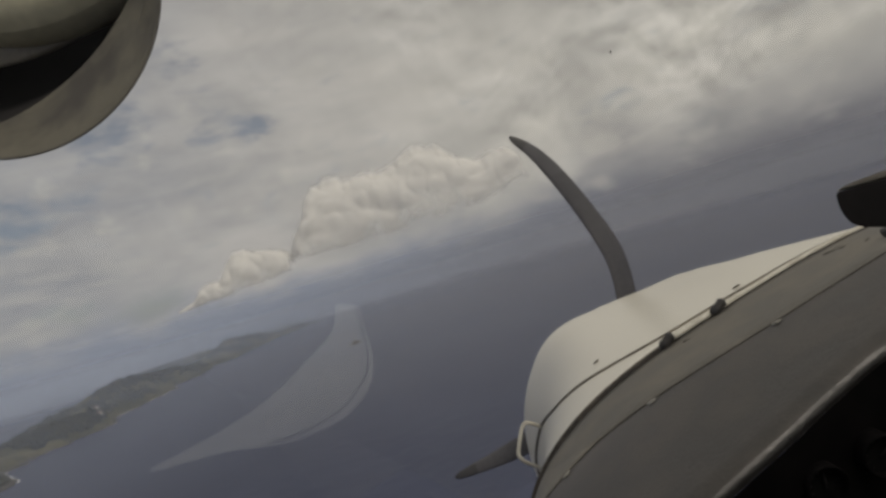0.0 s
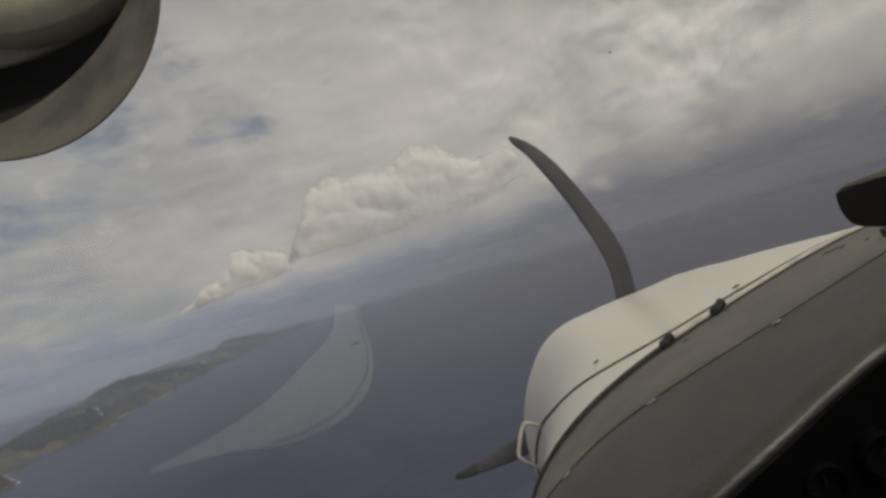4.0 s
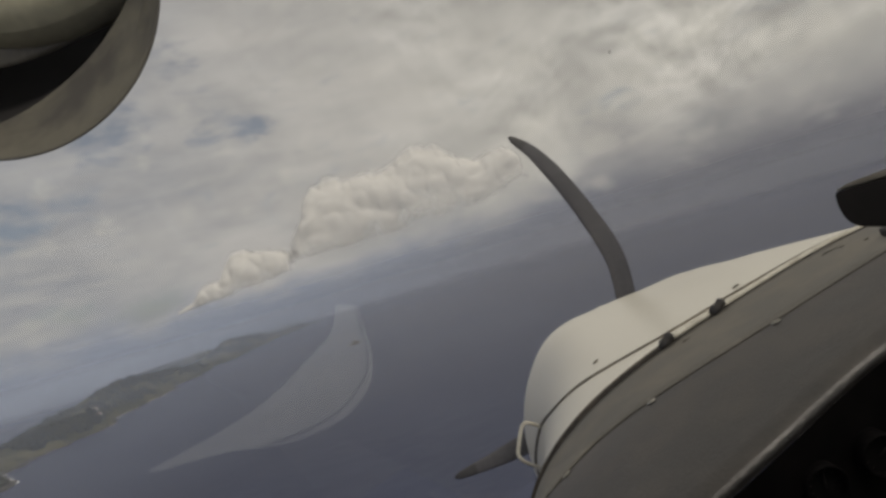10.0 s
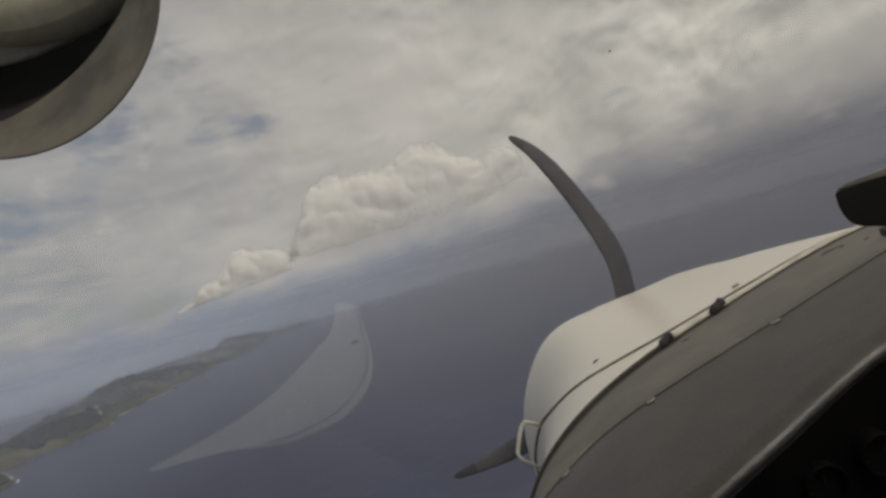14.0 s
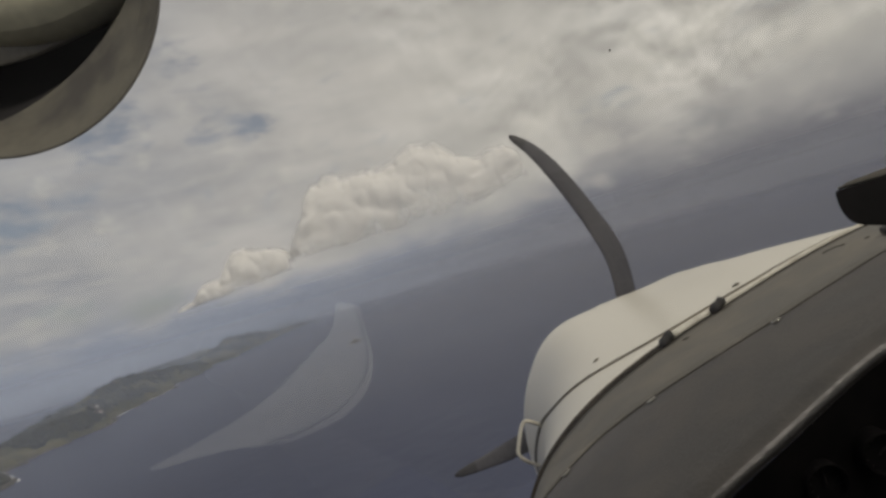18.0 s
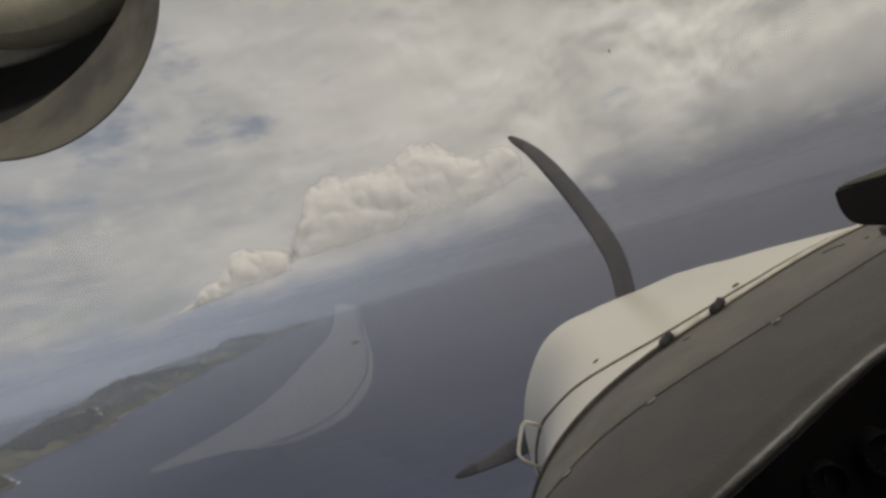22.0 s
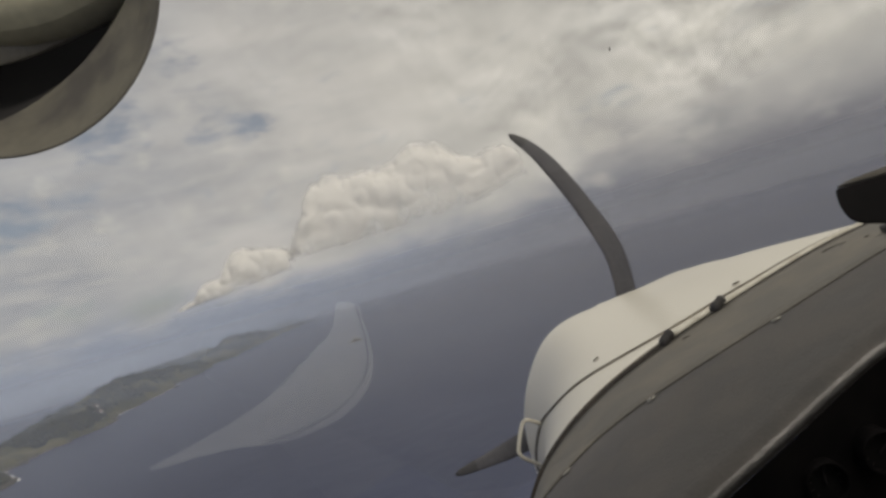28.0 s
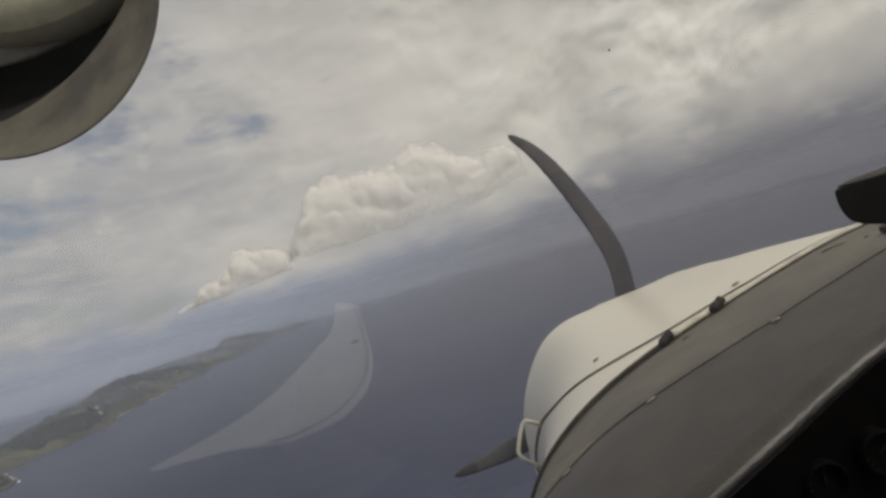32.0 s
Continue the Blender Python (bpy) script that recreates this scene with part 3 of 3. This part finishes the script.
def fastener(parent, y, a, size, mat, name="fastener"):
    """A domed oval stud lying on the skin, with a slot."""
    p = cowl(y, a, 0.002)
    t1 = (cowl(y, a - 1) - cowl(y, a + 1)).normalized()
    t2 = (cowl(y + 0.01, a) - cowl(y - 0.01, a)).normalized()
    nrm = t1.cross(t2)
    rows = [[p + (t1 * math.cos(2 * math.pi * k / 20) * size + t2 * math.sin(2 * math.pi * k / 20) * size * 0.8) * f + nrm * size * h * 0.45 for k in range(20)] for f, h in ((1.0, -0.1), (1.0, 0.18), (0.85, 0.32), (0.5, 0.40), (0.02, 0.42))]
    ob = part(name, grid_mesh(name, rows, close=True), mat, parent)
    slot = [p + t1 * size * f + nrm * size * 0.19 for f in (-0.6, 0, 0.6)]
    part("slot", tube_mesh("slot", slot, size * 0.09, 6), dark_gap, ob)


for a in (122.8, 105.1, 91.2, 79.5):
    fastener(shield, seam(a) - 0.012, a, 0.0085, steel)
for y, a in ((1.70, 108.4), (1.478, 87.8)):
    fastener(nose, y, a, 0.0095, lap_grime)

for y, a, long, slant in ((1.290, 80.4, 0.020, 0.004), (1.272, 79.4, 0.007, -0.003), (1.222, 78.2, 0.006, -0.004), (1.30, 95.5, 0.009, 0.004)):
    p = cowl(y, a, 0.0012)
    t = (cowl(y, a - 1) - cowl(y, a + 1)).normalized()
    part("scuff", tube_mesh("scuff", [p - t * long, p - t * long * 0.4 + Vector((0, slant, 0)), p + t * long * 0.3 - Vector((0, slant * 0.5, 0)), p + t * long], [0.0005, 0.0017, 0.0012, 0.0004], 6), dark_gap, nose, "dark scuff in the grey paint")
p = cowl(1.165, 77.6, 0.008)
clip = bevelled_box("clip", (0.034, 0.022, 0.016), 0.005)
clip.transform(Matrix.Translation(p) @ Matrix.Rotation(radians(-12), 4, "Z"))
part("clip", clip, rubber, nose, "black rubber clip")

# round gauges on the fascia; their dimness is put into near-black colours
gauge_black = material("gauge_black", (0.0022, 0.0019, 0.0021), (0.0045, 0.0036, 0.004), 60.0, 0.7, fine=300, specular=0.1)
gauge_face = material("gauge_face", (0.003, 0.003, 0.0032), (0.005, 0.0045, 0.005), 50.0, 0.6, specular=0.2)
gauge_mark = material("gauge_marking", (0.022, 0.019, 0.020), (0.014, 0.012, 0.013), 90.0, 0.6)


def gauge(h, v, depth, radius, needle):
    """A round gauge facing aft: bezel, face, marks and needle."""
    g = thing("panel_gauge", "round panel gauge on the fascia, its shade put into near-black colours", "gauge", "panel gauges")
    c = near(h, v, depth)

    def ring(r, depth, n=40):
        return [c + Vector((math.cos(2 * math.pi * k / n) * r, depth, math.sin(2 * math.pi * k / n) * r)) for k in range(n)]

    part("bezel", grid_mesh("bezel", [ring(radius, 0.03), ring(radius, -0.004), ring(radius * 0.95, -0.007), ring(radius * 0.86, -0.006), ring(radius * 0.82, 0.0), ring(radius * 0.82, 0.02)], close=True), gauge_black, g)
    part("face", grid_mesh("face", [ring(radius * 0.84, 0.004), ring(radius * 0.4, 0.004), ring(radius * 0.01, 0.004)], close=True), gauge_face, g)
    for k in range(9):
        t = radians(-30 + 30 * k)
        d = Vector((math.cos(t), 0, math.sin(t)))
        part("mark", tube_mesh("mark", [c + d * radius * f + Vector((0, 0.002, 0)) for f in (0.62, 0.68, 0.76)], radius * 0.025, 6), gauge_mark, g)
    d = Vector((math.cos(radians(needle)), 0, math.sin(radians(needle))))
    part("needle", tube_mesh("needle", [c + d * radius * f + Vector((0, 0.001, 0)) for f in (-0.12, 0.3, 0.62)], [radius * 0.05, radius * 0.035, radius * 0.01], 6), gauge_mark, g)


gauge(0.607, -0.372, 0.722, 0.026, 70.0)
gauge(0.694, -0.322, 0.738, 0.026, 20.0)

# a fleck of dirt on the outside of the windscreen
fleck = thing("dirt_fleck", "tiny dark fleck of dirt on the windscreen", "dirt")
up = (FOOT - TOP).normalized()
nrm = Vector((1, 0, 0)).cross(up)
d = near(0.264, 0.313, 1.0)
hit = d * (TOP.dot(nrm) / d.dot(nrm))
bm = bmesh.new()
bmesh.ops.create_icosphere(bm, subdivisions=2, radius=0.0005, matrix=Matrix.Translation(hit + nrm * 0.0006) @ Matrix((ACROSS, AHEAD * 0.5, UPWARD * 2.4)).transposed().to_4x4())
me = bpy.data.meshes.new("fleck")
bm.to_mesh(me)
bm.free()
part("fleck", me, cave_black, fleck)


# plain lining that closes the cabin round the eye
def lining(name, label, corners, thick):
    ob = part(name, grid_mesh(name, [[Vector(c) for c in corners[:2]], [Vector(c) for c in corners[2:]]], thick=thick), cabin_grey)
    ob.matrix_world = CRAFT
    tagged(ob, label, name.split("_")[0], kind="structure")


lining("ceiling", "plain grey cabin ceiling", [(-0.75, -1.6, 0.36), (1.7, -1.6, 0.36), (-0.75, -0.12, 0.44), (1.7, -0.12, 0.44)], (0, 0, 0.03))
lining("wall_aft", "plain grey cabin bulkhead", [(-0.75, -1.6, -1.3), (1.7, -1.6, -1.3), (-0.75, -1.6, 0.36), (1.7, -1.6, 0.36)], (0, -0.03, 0))
lining("floor", "plain grey cabin floor", [(-0.75, -1.6, -1.3), (1.7, -1.6, -1.3), (-0.75, 1.5, -1.3), (1.7, 1.5, -1.3)], (0, 0, -0.03))
lining("wall_port", "plain grey cabin side", [(-0.75, -1.6, -1.3), (-0.75, 1.5, -1.3), (-0.75, -1.6, -0.45), (-0.75, 1.5, -0.45)], (-0.03, 0, 0))
lining("wall_starboard", "plain grey cabin side", [(1.7, -1.6, -1.3), (1.7, 1.5, -1.3), (1.7, -1.6, -0.45), (1.7, 1.5, -0.45)], (0.03, 0, 0))

# ---------------------------------------------------------------- island
ground_mat = material("island_scrub", (0.066, 0.064, 0.036), (0.112, 0.102, 0.058), 0.012, 0.9, fine=0.12, spots=(0.42, 0.58), specular=0.1)
rock_mat = material("shore_rock", (0.125, 0.115, 0.10), (0.08, 0.075, 0.07), 0.05, 0.9, fine=0.4, specular=0.1)
leaf_mat = material("island_trees", (0.034, 0.036, 0.028), (0.058, 0.057, 0.038), 0.02, 0.9, fine=0.3, specular=0.1)
foam_mat = material("surf_foam", (0.8, 0.8, 0.8), (0.6, 0.61, 0.62), 0.04, 0.9, fine=0.3, specular=0.1)


def shore(y, way=1):
    """Easting of the near (way 1) and far (way -1) shore at a northing."""
    if way > 0:
        x, amp = np.interp(y, [950, 1005, 1060, 1130, 1250, 1310, 1562, 2065, 2400, 2640, 2760, 3200, 3594, 4035, 4165], [-744, -768, -828, -868, -885, -860, -897, -962, -980, -1060, -1005, -1040, -1060, -990, -924]), 32
    else:
        x, amp = np.interp(y, [950, 1010, 1130, 1500, 2000, 2600, 3200, 3700, 4165], [-752, -850, -1000, -1160, -1330, -1440, -1400, -1180, -926]), 40
    amp *= min(1.0, (y - 945) / 300, (4170 - y) / 400)
    return x + amp * (1.5 * noise.noise((y * 0.006, way * 7.1, 0.3)) + 1.1 * noise.noise((y * 0.019, way * 3.3, 1.7)) + 0.7 * noise.noise((y * 0.05, way * 2.3, 4.7)))


def land(x, y):
    """Height of the island's ground."""
    a, b = shore(y, -1), shore(y, 1)
    s = (x - a) / max(b - a, 1)
    if s <= 0 or s >= 1:
        return -2.0
    dome = (4 * s * (1 - s)) ** 0.6
    ends = min(1.0, (y - 950) / 420 + 0.12, (4165 - y) / 420 + 0.1)
    hill = 32 + 18 * noise.noise((x * 0.004, y * 0.004, 0.0)) + 9 * noise.noise((x * 0.013, y * 0.011, 3.0))
    return -1.0 + dome * ends * hill * (1 + 0.62 * min(max((y - 1300) / 700, 0.0), 1.0)) + ends * dome * (11 * noise.noise((x * 0.011, y * 0.009, 7.0)) + 6 * noise.noise((x * 0.03, y * 0.025, 4.0)))


isle = new("island")
tagged(isle, "low wooded green-brown island with rocky surf-edged shore", "island")
rows = []
for i in range(241):
    y = 950 + 3215 * (i / 240) ** 1.25
    a, b = shore(y, -1), shore(y, 1)
    rows.append([Vector((a + (b - a) * j / 28, y, land(a + (b - a) * j / 28, y))) for j in range(29)])
part("terrain", grid_mesh("terrain", rows), ground_mat, isle)

rng = np.random.default_rng(4)
ball = bmesh.new()
bmesh.ops.create_icosphere(ball, subdivisions=1, radius=1.0)
bv = np.array([v.co[:] for v in ball.verts])
bf = np.array([[v.index for v in f.verts] for f in ball.faces])
ball.free()


def clumps(name, spots_, mat, parent, label=""):
    """Many small uneven crowns or boulders in one mesh; spots_: x, y, z, radius, flatness."""
    vs, fs = [], []
    for k, (x, y, z, r, flat) in enumerate(spots_):
        v = bv * (r * (1 + rng.uniform(-0.28, 0.28, (len(bv), 1)))) * np.array([1, 1, flat]) + np.array([x, y, z])
        vs.append(v)
        fs.append(bf + k * len(bv))
    ob = part(name, mesh_of(name, np.concatenate(vs).tolist(), np.concatenate(fs).tolist(), False), mat, parent, label)
    ob["kind"] = "stuff"
    return ob


trees = []
while len(trees) < 5200:
    y = 980 + 3100 * rng.random() ** 1.5
    a, b = shore(y, -1), shore(y, 1)
    x = a + (b - a) * rng.uniform(0.05, 0.96)
    wood = noise.noise((x * 0.006, y * 0.006, 9.0)) + 0.5 * noise.noise((x * 0.02, y * 0.02, 2.0))
    if wood > -0.12 + (0.35 if y < 1250 else 0.0):
        r = rng.uniform(3.0, 6.0) * (1.5 if noise.noise((x * 0.03, y * 0.03, 6.0)) > 0.15 else 1.0)
        trees.append((x, y, land(x, y) + r * 0.55, r, rng.uniform(0.7, 1.2)))
clumps("tree_crowns", trees, leaf_mat, isle, "dark evergreen scrub and trees")
rocks, foam = [], []
for k in range(1500):
    y = 952 + 3150 * rng.random() ** 2.2
    w = 1 if rng.random() < 0.8 else -1
    x = shore(y, w) + rng.normal() * 4
    rocks.append((x, y, rng.uniform(-0.5, 1.0), rng.uniform(1.5, 5.0) * (1.3 if y < 1300 else 0.8), rng.uniform(0.4, 0.9)))
    if rng.random() < 0.5 and noise.noise((y * 0.012, 5.5, w)) > (0.22 if y > 1150 else -0.2):
        foam.append((shore(y, w) + w * rng.uniform(0, 12), y + rng.normal() * 3, 0.1, rng.uniform(2.0, 6.5), 0.12))
clumps("shore_rocks", rocks, rock_mat, isle, "pale grey shore rocks")
surf = clumps("surf", foam, foam_mat, None)
tagged(surf, "broken white surf along the island's shore", "surf", kind="stuff")

wall_mat = material("white_render", (0.50, 0.48, 0.43), (0.38, 0.36, 0.33), 0.3, 0.8, fine=2.0)
roof_mat = material("red_brown_roof", (0.20, 0.13, 0.10), (0.26, 0.2, 0.17), 0.3, 0.8, fine=2.0)


def house(x, y, turn, size):
    h = new("house")
    h.matrix_world = pose(x, y, land(x, y) - 0.5, 0, 0, turn)
    tagged(h, "small white rendered island house with pitched roof", "house", "island houses")
    w, d, e = size * 1.5, size, size * 0.62
    part("walls", bevelled_box("walls", (w, d, e * 2), 0.05, 1), wall_mat, h)
    v = [(-w / 2 - .4, -d / 2 - .4, e), (w / 2 + .4, -d / 2 - .4, e), (w / 2 + .4, d / 2 + .4, e), (-w / 2 - .4, d / 2 + .4, e), (-w / 2 - .4, 0, e * 1.75), (w / 2 + .4, 0, e * 1.75)]
    part("roof", mesh_of("roof", v, [(0, 1, 5, 4), (2, 3, 4, 5), (0, 4, 3), (1, 2, 5), (3, 2, 1, 0)], False), roof_mat, h)


for k in range(9):
    y = 1330 + 1600 * (k / 9) ** 1.2 + rng.uniform(-70, 70)
    house(shore(y, 1) - rng.uniform(25, 190), y, rng.uniform(0, 180), rng.uniform(6, 9))


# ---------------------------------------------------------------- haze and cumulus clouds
# tinted see-through sheets stand in for haze over the distance
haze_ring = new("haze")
tagged(haze_ring, "thin sea haze towards the horizon, coloured darker to starboard", "haze", kind="structure")
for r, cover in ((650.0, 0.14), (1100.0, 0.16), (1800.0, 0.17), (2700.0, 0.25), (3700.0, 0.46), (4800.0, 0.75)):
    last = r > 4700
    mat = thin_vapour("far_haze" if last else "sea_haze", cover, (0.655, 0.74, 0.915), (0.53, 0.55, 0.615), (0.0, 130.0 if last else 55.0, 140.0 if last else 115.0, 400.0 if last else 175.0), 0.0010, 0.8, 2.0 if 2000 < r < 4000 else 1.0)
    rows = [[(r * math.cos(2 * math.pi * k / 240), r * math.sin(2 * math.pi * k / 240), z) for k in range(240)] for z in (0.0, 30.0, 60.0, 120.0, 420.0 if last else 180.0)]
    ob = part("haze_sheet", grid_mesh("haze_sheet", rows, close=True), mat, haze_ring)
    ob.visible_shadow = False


def billow(p, size, octaves):
    """Rounded heaps with sharp clefts between, at several sizes."""
    out, a, k = 0.0, 1.0, 1.0 / size
    for _ in range(octaves):
        out += a * (abs(noise.noise(p * k)) - 0.25)
        a, k, p = a * 0.52, k * 2.1, p + Vector((37.1, 11.7, 5.3))
    return out


def cumulus(name, label, far, base, top, deep, grain):
    """A flat-based heap of vapour. base and top: (bearing, rise) outlines, both as shares of the distance; grain: size of its heaps."""
    bu, bw = zip(*base)
    tu, tw = zip(*top)
    n, m = 220, 96
    holder = new(name)
    tagged(holder, label, "cloud", "cumulus clouds")
    for kind, mat, swell in (("core", cloud_mat, 0.0), ("veil", veil_mat, 20.0)):
        verts, uvs = [], []
        for i in range(n + 1):
            u = tu[0] + (tu[-1] - tu[0]) * i / n
            lo, hi = np.interp(u, bu, bw), np.interp(u, tu, tw)
            hi = max(hi, lo + 0.006)
            mid, half = (lo * 0.62 + hi * 0.38) * far, (hi - lo) * far
            wide = min(deep, half * 0.9)
            edge = min(1.0, i / 6, (n - i) / 6)
            for j in range(m + 1):
                a = radians(8 + 264 * j / m)
                c, s = math.cos(a), math.sin(a)
                if s > 0:
                    up, d = s * half * 0.62, wide * math.copysign(abs(c) ** 0.85, c)
                    out = Vector((0, c, s * 0.9)).normalized()
                else:  # a nearly plumb front above a flat base
                    up, d = -(abs(s) ** 0.7) * half * 0.38, wide * math.copysign(abs(c) ** 0.5, c)
                    out = Vector((0, c, 0.15)).normalized()
                p = Vector((far * u, far + d, H + mid + up))
                top_side = min(max((s + 0.6) / 0.8, 0.0), 1.0)
                h = top_side * (min(half * 0.2, grain * 0.18) * billow(p, grain, 2) + grain * 0.018 * billow(p + Vector((swell, 0, 0)), grain * 0.36, 2))
                drift = Vector((grain * 0.10 * noise.noise(p * 0.012), 0, grain * 0.05 * noise.noise(p * 0.03))) * top_side
                verts.append(p + out * (h * edge + swell * top_side * (0.5 + 0.9 * abs(noise.noise(p * 0.02)))) + drift)
                uvs.append((i / n, a / (2 * math.pi)))
        faces = [(i * (m + 1) + j, i * (m + 1) + j + 1, (i + 1) * (m + 1) + j + 1, (i + 1) * (m + 1) + j) for i in range(n) for j in range(m)]
        me = mesh_of(kind, verts, faces)
        layer = me.uv_layers.new(name="along_and_round")
        for loop in me.loops:
            layer.data[loop.index].uv = uvs[loop.vertex_index]
        ob = part(kind, me, mat, holder, "" if kind == "core" else "thin ragged veil round the cloud")
        if kind == "veil":
            ob.visible_shadow = False
    return holder


cumulus("cumulus_cloud", "long bright cream-white cumulus bank with a flat base", 3900.0,
        [(-0.250, 0.066), (-0.198, 0.055), (-0.144, 0.049), (-0.068, 0.052), (0.007, 0.053), (0.074, 0.060), (0.125, 0.074), (0.165, 0.088)],
        [(-0.250, 0.074), (-0.226, 0.094), (-0.204, 0.125), (-0.187, 0.158), (-0.176, 0.175), (-0.149, 0.179), (-0.118, 0.175), (-0.082, 0.170), (-0.039, 0.174), (-0.022, 0.188), (0.004, 0.192), (0.037, 0.176), (0.054, 0.158), (0.081, 0.141), (0.100, 0.146), (0.131, 0.148), (0.150, 0.134), (0.165, 0.100)],
        210.0, 240.0)
cumulus("cumulus_cloud", "small cream-white cumulus heap trailing off the larger bank", 3700.0,
        [(-0.440, 0.038), (-0.381, 0.039), (-0.334, 0.039), (-0.286, 0.042), (-0.228, 0.052)],
        [(-0.440, 0.042), (-0.402, 0.051), (-0.385, 0.067), (-0.367, 0.075), (-0.349, 0.075), (-0.337, 0.092), (-0.320, 0.110), (-0.303, 0.113), (-0.287, 0.104), (-0.267, 0.099), (-0.247, 0.089), (-0.228, 0.076)],
        110.0, 130.0)

# a lone rocky islet off the island
islet = new("islet")
islet.location = (-293.0, 1669.0, 0.0)
tagged(islet, "tiny dark rocky islet standing in the sea", "islet")
spots_ = []
for k in range(34):
    x, y = rng.normal() * 8, rng.normal() * 6
    spots_.append((x, y, 15 * math.exp(-(x * x + y * y) / 60) * rng.uniform(0.3, 1.0) - 1, rng.uniform(3.0, 5.0), rng.uniform(0.6, 1.0)))
ob = clumps("rocks", spots_, rock_mat, islet)
ob["kind"] = ""
